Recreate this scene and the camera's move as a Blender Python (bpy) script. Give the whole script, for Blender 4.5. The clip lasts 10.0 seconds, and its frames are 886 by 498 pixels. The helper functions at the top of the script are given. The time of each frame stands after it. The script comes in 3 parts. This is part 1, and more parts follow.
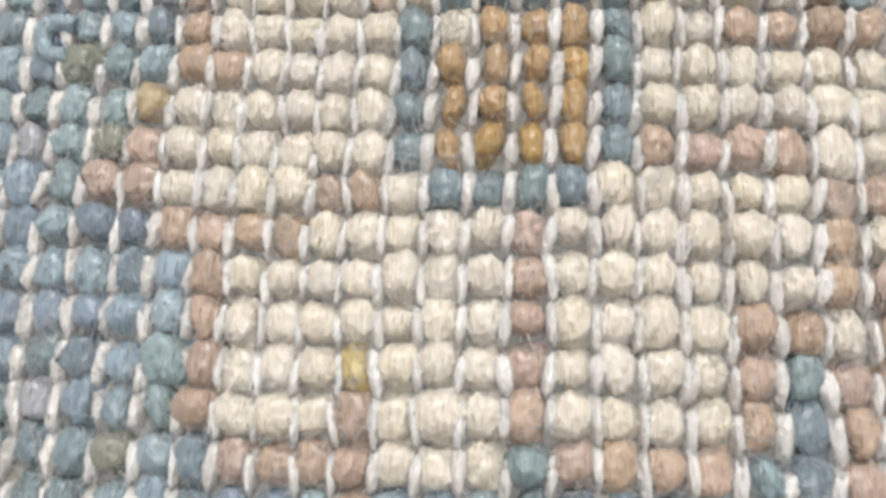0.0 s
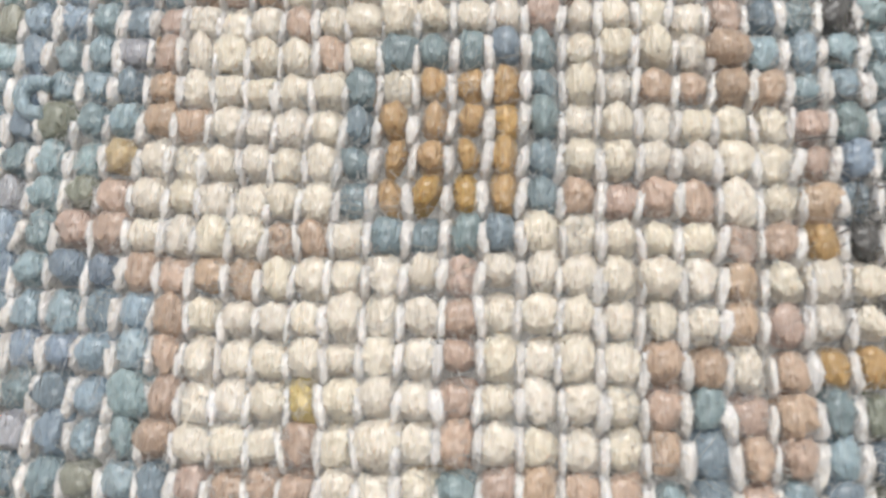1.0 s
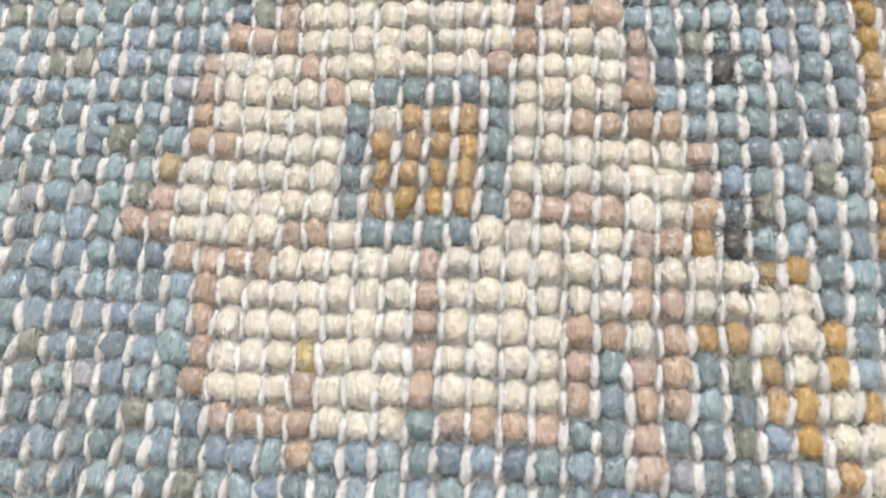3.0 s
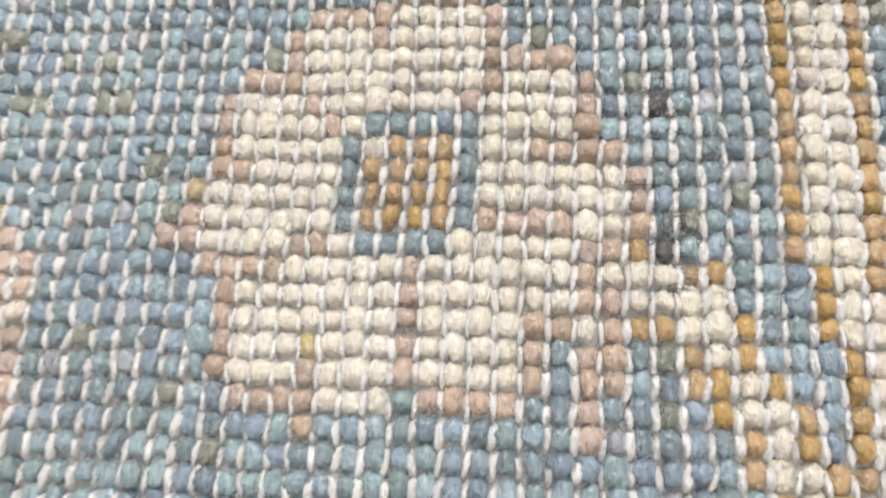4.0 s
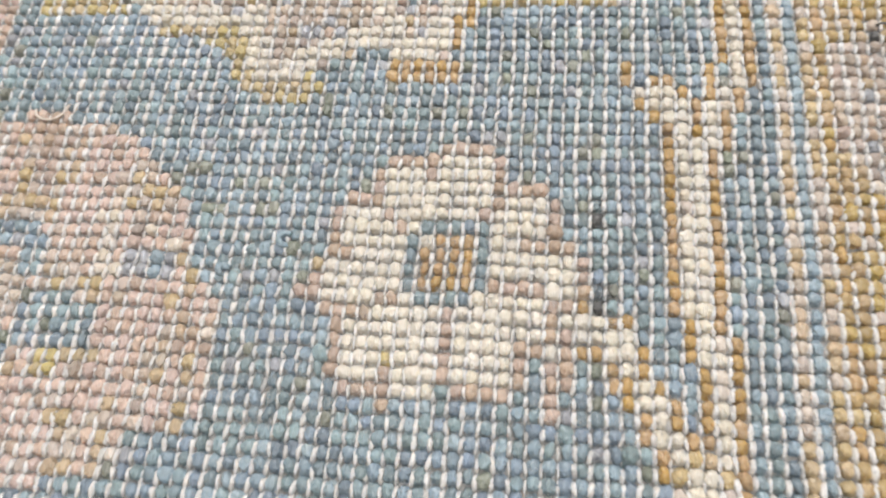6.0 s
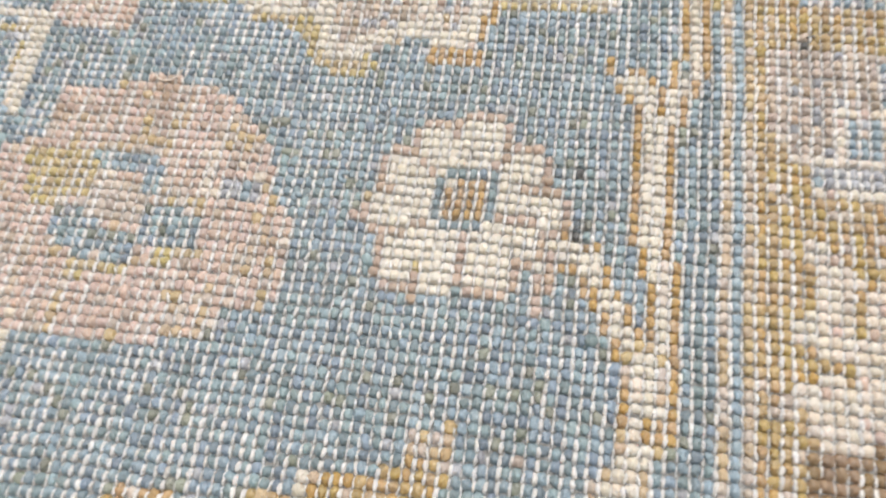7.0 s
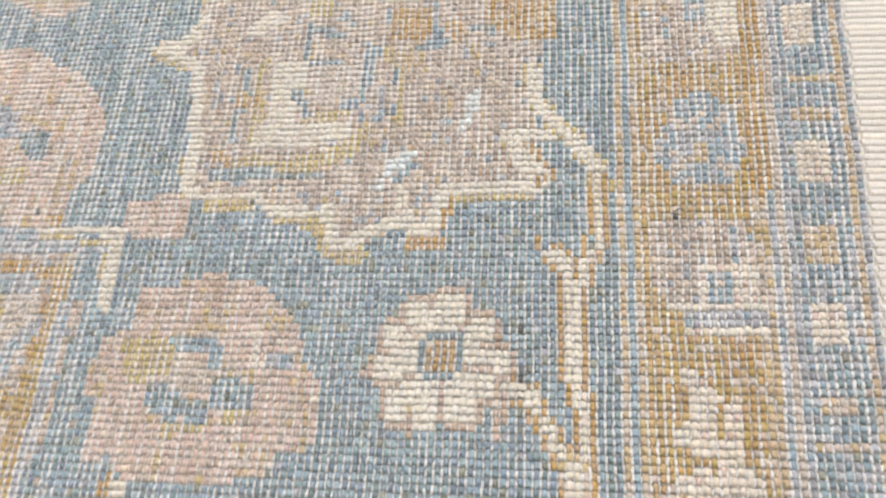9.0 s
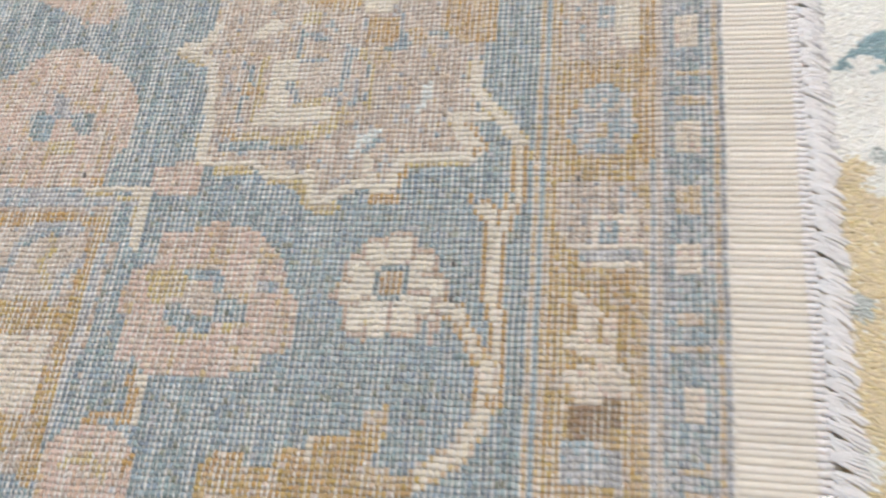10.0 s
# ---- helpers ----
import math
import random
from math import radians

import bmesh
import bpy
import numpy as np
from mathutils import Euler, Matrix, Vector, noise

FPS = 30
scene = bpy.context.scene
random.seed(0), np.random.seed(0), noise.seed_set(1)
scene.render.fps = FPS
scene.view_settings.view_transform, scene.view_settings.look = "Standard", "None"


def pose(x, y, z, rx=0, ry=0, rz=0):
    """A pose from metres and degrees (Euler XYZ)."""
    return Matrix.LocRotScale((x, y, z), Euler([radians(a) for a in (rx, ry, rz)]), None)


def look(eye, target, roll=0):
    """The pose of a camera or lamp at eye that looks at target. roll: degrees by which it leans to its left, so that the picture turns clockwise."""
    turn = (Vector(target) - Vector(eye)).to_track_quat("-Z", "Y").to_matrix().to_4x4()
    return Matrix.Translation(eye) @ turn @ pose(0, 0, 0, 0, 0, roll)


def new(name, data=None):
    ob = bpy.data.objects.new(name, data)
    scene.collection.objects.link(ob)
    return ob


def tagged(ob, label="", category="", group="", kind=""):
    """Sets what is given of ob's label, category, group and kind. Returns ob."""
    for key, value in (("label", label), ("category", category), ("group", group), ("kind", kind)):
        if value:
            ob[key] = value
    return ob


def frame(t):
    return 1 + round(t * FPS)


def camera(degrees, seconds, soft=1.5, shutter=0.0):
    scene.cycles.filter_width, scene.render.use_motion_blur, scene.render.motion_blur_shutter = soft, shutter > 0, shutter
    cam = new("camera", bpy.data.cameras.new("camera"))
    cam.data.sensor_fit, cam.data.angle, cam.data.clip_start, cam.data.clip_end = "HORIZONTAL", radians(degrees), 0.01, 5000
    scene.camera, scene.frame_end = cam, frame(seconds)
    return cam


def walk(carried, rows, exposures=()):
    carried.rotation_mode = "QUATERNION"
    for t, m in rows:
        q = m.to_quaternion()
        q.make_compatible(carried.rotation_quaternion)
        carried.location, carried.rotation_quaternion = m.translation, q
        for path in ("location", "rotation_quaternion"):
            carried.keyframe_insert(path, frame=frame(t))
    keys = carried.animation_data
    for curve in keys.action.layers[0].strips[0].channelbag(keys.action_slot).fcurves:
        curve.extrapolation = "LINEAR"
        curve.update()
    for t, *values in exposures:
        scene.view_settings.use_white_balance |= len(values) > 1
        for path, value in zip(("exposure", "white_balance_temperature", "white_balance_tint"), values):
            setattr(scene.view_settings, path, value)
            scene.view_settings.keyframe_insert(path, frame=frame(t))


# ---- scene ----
cam = camera(62.36, 10.0, soft=2.1, shutter=0.5)
cam.data.dof.use_dof = True                 # set for about 13 cm: soft when very close
cam.data.dof.focus_distance = 0.13
cam.data.dof.aperture_fstop = 85
PATH = [
    (0, pose(0.00322, -0.01931, 0.05098, 13.093, 3.800, 1.567)),
    (0.5, pose(0.00400, -0.01643, 0.05360, 12.579, 4.460, 1.535)),
    (1, pose(0.00817, -0.01813, 0.05607, 14.094, 3.845, 1.341)),
    (1.5, pose(0.00898, -0.01747, 0.06320, 14.360, 4.126, 1.597)),
    (2, pose(0.01006, -0.02101, 0.06619, 14.955, 3.954, 2.274)),
    (2.5, pose(0.01090, -0.02220, 0.06981, 15.704, 3.908, 2.650)),
    (2.7, pose(0.01121, -0.02321, 0.07088, 15.432, 3.655, 2.621)),
    (4, pose(0.01826, -0.02845, 0.08640, 16.210, 5.109, 2.665)),
    (4.5, pose(0.01855, -0.03215, 0.10199, 17.599, 6.122, 3.486)),
    (5, pose(0.01886, -0.03402, 0.11763, 18.226, 7.189, 4.079)),
    (5.2, pose(0.01992, -0.03628, 0.12327, 18.913, 7.335, 4.122)),
    (6.3, pose(0.02031, -0.05786, 0.15479, 22.440, 4.235, 5.105)),
    (6.5, pose(0.01955, -0.06624, 0.16333, 22.553, 4.528, 6.419)),
    (7, pose(0.02706, -0.08421, 0.18413, 22.584, 5.046, 7.838)),
    (7.5, pose(0.02980, -0.07773, 0.22194, 21.254, 6.202, 7.114)),
    (8, pose(0.02820, -0.06411, 0.23859, 21.473, 6.899, 5.799)),
    (8.5, pose(0.03197, -0.05093, 0.26245, 23.461, 8.299, 3.483)),
    (8.8, pose(0.04891, -0.06047, 0.26951, 24.876, 9.406, 1.855)),
    (9, pose(0.04620, -0.06578, 0.27753, 22.884, 7.642, 2.789)),
    (9.5, pose(0.05221, -0.09408, 0.29668, 24.209, 8.362, 4.521)),
    (10, pose(0.09380, -0.12655, 0.33427, 24.620, 8.957, 4.333)),
]
walk(cam, PATH, [(0, 0.06), (1, 0.06), (2, 0.1), (4, 0.16), (5.2, 0.18), (6.3, 0.12), (6.5, 0.12), (7, 0.2), (7.5, 0.25), (8, 0.27), (8.5, 0.27), (9, 0.18), (9.5, 0.1), (10, -0.03)])

# world, lamps -------------------------------------------------------------
world = bpy.data.worlds.new("world")
world.use_nodes = True
scene.world = world
world.node_tree.nodes["Background"].inputs[0].default_value = (0.9, 0.95, 1.0, 1)
world.node_tree.nodes["Background"].inputs[1].default_value = 0.15


def ceiling_lamp(x, y, power, size):
    data = bpy.data.lights.new("ceiling_lamp", "AREA")
    data.shape, data.size, data.size_y, data.energy = "RECTANGLE", size, size * 0.3, power
    data.color = (1.0, 0.99, 0.98)
    ob = new("ceiling_lamp", data)
    ob.matrix_world = look((x, y, 2.55), (0.1, 0, 0))
    return ob


ceiling_lamp(0.2, 2.3, 115, 2.0)
ceiling_lamp(0.2, -0.3, 42, 2.0)

# materials ----------------------------------------------------------------
U = 0.003                      # one knot, in metres
ROW = 1.0637                   # height of a row of knots, in knots


def nodes_of(name):
    m = bpy.data.materials.new(name)
    m.use_nodes = True
    t = m.node_tree
    return m, t, t.nodes["Principled BSDF"]


def add(t, kind, **values):
    n = t.nodes.new(kind)
    for key, v in values.items():
        n.inputs[key].default_value = v
    return n


def math_node(t, op, a, b):
    n = t.nodes.new("ShaderNodeMath")
    n.operation = op
    for k, v in enumerate((a, b)):
        if hasattr(v, "is_linked"):
            t.links.new(v, n.inputs[k])
        else:
            n.inputs[k].default_value = v
    return n.outputs[0]


def stretched_position(t, sx, sy, sz, turn, swing):
    g = t.nodes.new("ShaderNodeNewGeometry")
    m = t.nodes.new("ShaderNodeMapping")
    m.inputs["Scale"].default_value = (sx, sy, sz)
    z = math_node(t, "MULTIPLY_ADD", swing, 1.3)
    z.node.inputs[2].default_value = turn - 0.65
    c = t.nodes.new("ShaderNodeCombineXYZ")
    t.links.new(z, c.inputs["Z"])
    t.links.new(c.outputs[0], m.inputs["Rotation"])
    t.links.new(g.outputs["Position"], m.inputs["Vector"])
    return m.outputs["Vector"]


def yarn(name, colour, spread=0.16, hue=0.02, fibre=0.9, rough=0.42, drift=0.25, mottle=0.75):
    """Hand-spun wool: every knot its own tone, fine fibres along the ply, slow dye drift over the rug."""
    m, t, p = nodes_of(name)
    link = t.links.new
    geo, info = t.nodes.new("ShaderNodeNewGeometry"), t.nodes.new("ShaderNodeObjectInfo")
    rnd = math_node(t, "FRACT", math_node(t, "ADD", geo.outputs["Random Per Island"], info.outputs["Random"]), 0.0)
    rnd2 = math_node(t, "FRACT", math_node(t, "MULTIPLY", rnd, 37.7), 0.0)
    fib = add(t, "ShaderNodeTexNoise", Scale=1.0, Detail=2.0, Roughness=0.5)
    link(stretched_position(t, 6000, 420, 3000, 0.25, rnd2), fib.inputs["Vector"])
    mid = add(t, "ShaderNodeTexNoise", Scale=1.0, Detail=2.0, Roughness=0.6)
    link(stretched_position(t, 1500, 620, 900, -0.35, rnd), mid.inputs["Vector"])
    slow = add(t, "ShaderNodeTexNoise", Scale=28.0, Detail=2.0)
    link(geo.outputs["Position"], slow.inputs["Vector"])
    tone = math_node(t, "MULTIPLY_ADD", rnd, 2 * spread)
    tone.node.inputs[2].default_value = 1 - spread
    fib_tone = math_node(t, "MULTIPLY_ADD", fib.outputs["Fac"], fibre)
    fib_tone.node.inputs[2].default_value = 1 - fibre / 2
    slow_tone = math_node(t, "MULTIPLY_ADD", slow.outputs["Fac"], drift)
    slow_tone.node.inputs[2].default_value = 1 - drift / 2
    mid_tone = math_node(t, "MULTIPLY_ADD", mid.outputs["Fac"], mottle)
    mid_tone.node.inputs[2].default_value = 1 - mottle / 2
    value = math_node(t, "MULTIPLY", math_node(t, "MULTIPLY", math_node(t, "MULTIPLY", tone, fib_tone), slow_tone), mid_tone)
    hsv = add(t, "ShaderNodeHueSaturation", Color=(*colour, 1))
    shift = math_node(t, "MULTIPLY_ADD", rnd2, 2 * hue)
    shift.node.inputs[2].default_value = 0.5 - hue
    sat = math_node(t, "MULTIPLY_ADD", rnd2, 0.3)
    sat.node.inputs[2].default_value = 0.85
    link(shift, hsv.inputs["Hue"])
    link(sat, hsv.inputs["Saturation"])
    link(value, hsv.inputs["Value"])
    link(hsv.outputs[0], p.inputs["Base Color"])
    bump = add(t, "ShaderNodeBump", Strength=1.0, Distance=0.0005)
    link(fib.outputs["Fac"], bump.inputs["Height"])
    lump = add(t, "ShaderNodeBump", Strength=0.75, Distance=0.0011)
    link(mid.outputs["Fac"], lump.inputs["Height"])
    link(lump.outputs[0], bump.inputs["Normal"])
    link(bump.outputs[0], p.inputs["Normal"])
    p.inputs["Roughness"].default_value = rough
    p.inputs["Subsurface Weight"].default_value = 0.6
    p.inputs["Subsurface Radius"].default_value = (1.0, 0.85, 0.7)
    p.inputs["Subsurface Scale"].default_value = 0.0008
    p.inputs["Sheen Weight"].default_value = 0.12
    p.inputs["Coat Weight"].default_value = 0.5
    p.inputs["Coat Roughness"].default_value = 0.27
    p.inputs["Sheen Roughness"].default_value = 0.4
    p.inputs["Specular IOR Level"].default_value = 0.75
    return m


DYES = {
    "blue": (0.215, 0.281, 0.318),
    "sky": (0.27, 0.345, 0.395),
    "ink": (0.19, 0.248, 0.272),
    "moss": (0.225, 0.235, 0.19),
    "soot": (0.07, 0.068, 0.066),
    "cream": (0.64, 0.582, 0.495),
    "shell": (0.63, 0.545, 0.46),
    "white": (0.70, 0.68, 0.65),
    "ice": (0.62, 0.66, 0.67),
    "rose": (0.44, 0.327, 0.257),
    "pink": (0.55, 0.412, 0.35),
    "beige": (0.50, 0.42, 0.36),
    "taupe": (0.465, 0.375, 0.312),
    "lilac": (0.35, 0.355, 0.385),
    "gold": (0.43, 0.275, 0.115),
    "olive": (0.47, 0.37, 0.19),
    "ochre": (0.41, 0.288, 0.125),
    "tan": (0.48, 0.362, 0.222),
    "brown": (0.25, 0.16, 0.085),
}
NAMES = list(DYES)
WOOL = {k: yarn(k + "_wool", c, hue=0.035 if k in ("blue", "ink", "moss") else 0.012 if k not in ("gold", "cream") else 0.006,
                spread=0.28 if k in ("blue", "taupe", "lilac", "moss") else 0.06 if k in ("cream", "white") else 0.12,
                mottle=0.3 if k in ("cream", "shell", "white") else 0.7,
                fibre=0.5 if k in ("cream", "shell", "white") else 0.65) for k, c in DYES.items()}
COTTON = yarn("cotton_weft", (0.63, 0.605, 0.585), spread=0.1, hue=0.01, fibre=0.6, rough=0.6, drift=0.12, mottle=0.5)
WARP = yarn("cotton_warp", (0.62, 0.57, 0.515), spread=0.08, hue=0.008, fibre=0.4, rough=0.75, drift=0.2, mottle=0.3)
FRINGE = yarn("fringe_cotton", (0.72, 0.69, 0.70), spread=0.06, hue=0.01, fibre=0.35, rough=0.7, drift=0.1, mottle=0.2)


def plain(name, colour, rough=0.8, grain=60.0, amount=0.25):
    m, t, p = nodes_of(name)
    g = t.nodes.new("ShaderNodeNewGeometry")
    a = add(t, "ShaderNodeTexNoise", Scale=grain, Detail=4.0)
    t.links.new(g.outputs["Position"], a.inputs["Vector"])
    v = math_node(t, "MULTIPLY_ADD", a.outputs["Fac"], amount)
    v.node.inputs[2].default_value = 1 - amount / 2
    h = add(t, "ShaderNodeHueSaturation", Color=(*colour, 1))
    t.links.new(v, h.inputs["Value"])
    t.links.new(h.outputs[0], p.inputs["Base Color"])
    b = add(t, "ShaderNodeBump", Strength=0.3, Distance=0.001)
    t.links.new(a.outputs["Fac"], b.inputs["Height"])
    t.links.new(b.outputs[0], p.inputs["Normal"])
    p.inputs["Roughness"].default_value = rough
    return m


# warm dark grey: shade of the creases between knots is put into this colour
SHADED_BACKING = plain("crease_shade_backing", (0.27, 0.262, 0.25), 0.95, 900.0, 0.6)
PLASTER = plain("white_plaster", (0.72, 0.71, 0.69), 0.9, 12.0, 0.08)
FLOORING = plain("grey_floor", (0.35, 0.33, 0.31), 0.7, 30.0, 0.2)


# mesh helpers -------------------------------------------------------------
def part(name, bm, material, parent, label=""):
    me = bpy.data.meshes.new(name)
    bm.to_mesh(me)
    bm.free()
    me.materials.append(material)
    ob = new(name, me)
    ob.parent = parent
    return tagged(ob, label)


def box(bm, x0, x1, y0, y1, z0, z1):
    m = Matrix.Translation(((x0 + x1) / 2, (y0 + y1) / 2, (z0 + z1) / 2)) @ Matrix.Diagonal((x1 - x0, y1 - y0, z1 - z0, 1))
    bmesh.ops.create_cube(bm, size=1, matrix=m)


def dome(segments, rings, bulge=1.0, flare=1.22, skew=0.0, lobe=0.0, phase=0.0):
    """A cushion open below: unit half-widths, unit height, its skirt a little under the base; skew leans the crown, lobes twist round it."""
    v, f = [], []
    for k in range(rings):
        a = 0.16 + (k - 1) / (rings - 1) * 1.05 if k else 0.0
        z = -0.05 if k == 0 else math.sin(a) ** bulge          # the foot flares and fills the crease
        r = flare if k == 0 else math.cos(a) ** 0.75
        for s in range(segments):
            b = 2 * math.pi * s / segments
            c, d = math.cos(b), math.sin(b)
            q = (abs(c) ** 2.5 + abs(d) ** 2.5) ** (-1 / 2.5) * 0.5 + 0.5
            w = 1 + lobe * math.sin(2 * b + phase + 2.4 * z) + 0.6 * lobe * math.sin(3 * b + 2.3 * phase)
            v.append((r * c * q * w + skew * z, r * d * q * w, z))
    v.append((skew, 0, 1.0))
    for k in range(rings - 1):
        for s in range(segments):
            n = (s + 1) % segments
            f.append((k * segments + s, k * segments + n, (k + 1) * segments + n, (k + 1) * segments + s))
    base = (rings - 1) * segments
    f += [(base + s, base + (s + 1) % segments, len(v) - 1) for s in range(segments)]
    return np.array(v), f


def many(name, shape, places, halves, turns, slots, materials, rng, rough=0.085):
    """One mesh of many like pieces, each its own island."""
    v, f = shape
    n, k = len(places), len(v)
    c, s = np.cos(turns)[:, None], np.sin(turns)[:, None]
    p = v[None] * halves[:, None, :] * (1 + rng.normal(0, rough, (n, k, 1)))
    q = np.stack([p[..., 0] * c - p[..., 1] * s, p[..., 0] * s + p[..., 1] * c, p[..., 2]], -1) + places[:, None, :]
    me = bpy.data.meshes.new(name)
    sizes = np.array([len(x) for x in f])
    flat = np.concatenate([np.array(x) for x in f])
    loops = (flat[None] + (np.arange(n) * k)[:, None]).ravel()
    counts = np.tile(sizes, n)
    me.vertices.add(n * k)
    me.vertices.foreach_set("co", q.ravel())
    me.loops.add(len(loops))
    me.loops.foreach_set("vertex_index", loops.astype(np.int32))
    me.polygons.add(len(counts))
    me.polygons.foreach_set("loop_start", np.r_[0, np.cumsum(counts)[:-1]].astype(np.int32))
    me.polygons.foreach_set("material_index", np.repeat(slots, len(f)).astype(np.int32))
    me.polygons.foreach_set("use_smooth", np.ones(len(counts), dtype=bool))
    me.update(calc_edges=True)
    me.validate()
    for m in materials:
        me.materials.append(m)
    return me


# the knot chart -----------------------------------------------------------
I0, I1, R0, R1 = -108, 55, -44, 78            # columns and rows that are knotted
CHART = np.full((I1 - I0 + 1, R1 - R0 + 1), NAMES.index("blue"), dtype=int)
GI, GR = np.meshgrid(np.arange(I0, I1 + 1), np.arange(R0, R1 + 1), indexing="ij")


def area(dye, outline):
    inside = np.zeros(CHART.shape, dtype=bool)
    for (ax, ay), (bx, by) in zip(outline, outline[1:] + outline[:1]):
        if ay != by:
            cross = (GR > min(ay, by)) & (GR <= max(ay, by)) & (GI < (bx - ax) * (GR - ay) / (by - ay) + ax)
            inside ^= cross
    CHART[inside] = NAMES.index(dye)


def line(dye, width, points):
    for (ax, ay), (bx, by) in zip(points, points[1:]):
        d2 = max((bx - ax) ** 2 + (by - ay) ** 2, 1e-6)
        t = np.clip(((GI - ax) * (bx - ax) + (GR - ay) * (by - ay)) / d2, 0, 1)
        near = np.hypot(GI - ax - t * (bx - ax), GR - ay - t * (by - ay)) <= width / 2
        CHART[near] = NAMES.index(dye)


def run(dye, i, top, bottom):
    CHART[int(i) - I0, int(bottom) - R0:int(top) - R0 + 1] = NAMES.index(dye)


def stripe(dye, first, last):
    CHART[(GI >= first) & (GI <= last)] = NAMES.index(dye)


# plain stripes and the gold field of the end border
stripe("ink", 23, 23)
stripe("tan", 25, 25)
stripe("sky", 26, 26)
stripe("tan", 27, 27)
stripe("ochre", 28, 41)
stripe("tan", 42, 43)
stripe("lilac", 44, 44)
stripe("beige", 45, 45)
stripe("lilac", 46, 46)
stripe("blue", 47, 53)
stripe("tan", 54, 54)
stripe("lilac", 55, 55)
# pink blossom
area("pink", [(-42.5, 10), (-36.5, 11), (-31.5, 12.5), (-25, 11), (-22.5, 9), (-19.5, 6.5), (-18, 3.5), (-17.5, 1), (-15, -1), (-14.5, -3), (-14, -8.5), (-15, -10), (-19, -11), (-20.5, -13), (-27, -14.5), (-33.5, -15), (-39, -14), (-41, -12.5), (-45, -12), (-45.5, -9.5), (-45.5, -6), (-47.5, -4), (-47.5, -0.5), (-46, 3), (-42.5, 5), (-42, 7.5)])
area("lilac", [(-18, 1.2), (-22, 1), (-22, -0.6), (-18, -0.4)])
area("blue", [(-37, 3.5), (-29.5, 4), (-28.5, 1.5), (-28.5, -0.5), (-30.5, -1), (-31, 1.5), (-35.5, 1)])
area("beige", [(-36, 0), (-30.5, 1), (-29, -3.5), (-34.5, -4), (-36, -3)])
area("blue", [(-29, -1.5), (-24, -1.5), (-23.5, -5.5), (-29, -6), (-29.5, -3.5)])
area("blue", [(-38.5, -2.5), (-35.5, -2), (-34.5, -4), (-30, -4.5), (-29.5, -7), (-35, -7.5), (-38, -5.5)])
area("olive", [(-43.5, 3), (-36.5, 3.5), (-35, 0.5), (-35.5, -1.5), (-41.5, -2.5)])
line("olive", 1.3, [(-27, -6.5), (-23, -6)])
line("olive", 1.3, [(-35, -8.5), (-30.5, -8)])
line("tan", 1.6, [(-28, 0), (-24.5, -1.5)])
line("tan", 1.5, [(-36, 4), (-29, 4.5)])
line("tan", 1.4, [(-23.5, 5.5), (-20, 5.5)])
line("shell", 1.3, [(-24.5, 4), (-23.5, 0)])
line("rose", 1.3, [(-32, 11), (-27.5, 9.5)])
line("tan", 1.5, [(-25, -9), (-23.5, -12.5)])
line("rose", 1.6, [(-31, 12), (-30, 6.5)])
line("rose", 1.4, [(-42, 7.5), (-35.5, 8.5)])
# upper pink blossom
area("pink", [(-83.5, 48), (-77.5, 52), (-72.5, 51.5), (-66, 48), (-61, 46), (-56, 40), (-54, 34.5), (-54, 28.5), (-57, 25), (-58, 20), (-66.5, 19.5), (-85.5, 20), (-94.5, 42.5), (-86, 45.5)])
area("blue", [(-78.5, 34.5), (-76.5, 36.5), (-73, 34.5), (-72.5, 29), (-76.5, 29)])
area("blue", [(-70, 36), (-64, 35.5), (-63, 30), (-67.5, 31.5)])
area("lilac", [(-75.5, 41.5), (-71, 39.5), (-69.5, 34.5), (-73, 34.5)])
area("olive", [(-72.5, 29), (-67, 30), (-65.5, 26), (-71.5, 26)])
line("tan", 1.3, [(-68.5, 38), (-65.5, 37)])
area("pink", [(-88.5, 65.5), (-65.5, 64), (-63.5, 60), (-67, 58), (-71, 57.5), (-76.5, 60)])
# bud and its stalk
area("pink", [(-47.5, 23.5), (-38.5, 24.5), (-37.5, 22.5), (-38, 17.5), (-43.5, 17), (-47, 18.5)])
line("olive", 1.6, [(-60.5, 18), (-53.5, 17), (-48.5, 17)])
line("cream", 1.5, [(-60.5, 19), (-54, 19), (-47.5, 18.5)])
line("cream", 2.0, [(-47.5, 16.5), (-48, 12), (-47, 7.5)])
line("olive", 1.2, [(-49, 16.5), (-49, 12)])
area("gold", [(-60, 21), (-57.5, 21), (-57.5, 19.5), (-59.5, 19.5)])
# palmette
area("taupe", [(-47, 49.5), (-42.5, 54), (-43, 66.5), (17, 63), (16, 51), (13.5, 43.5), (14, 34), (11, 31.5), (15.5, 25), (2.5, 24), (0.5, 16.5), (-4.5, 17.5), (-5.5, 19.5), (-13.5, 14.5), (-17, 20), (-23, 20.5), (-26.5, 23.5), (-34, 23), (-38.5, 24), (-39, 35), (-41, 45.5), (-48, 49)])
line("olive", 2.0, [(-48.5, 49), (-43, 46.5), (-40, 45.5)])
line("olive", 1.4, [(-39.5, 30), (-39, 24.5)])
line("olive", 2.0, [(-34.5, 22.5), (-28.5, 22)])
line("olive", 2.0, [(-23.5, 20.5), (-17.5, 19.5), (-16.5, 16), (-13.5, 14.5), (-11, 15)])
line("gold", 1.6, [(-3.5, 16.5), (0.5, 16.5)])
line("gold", 1.6, [(1, 19.5), (2, 24)])
line("olive", 1.6, [(3, 23), (12.5, 23)])
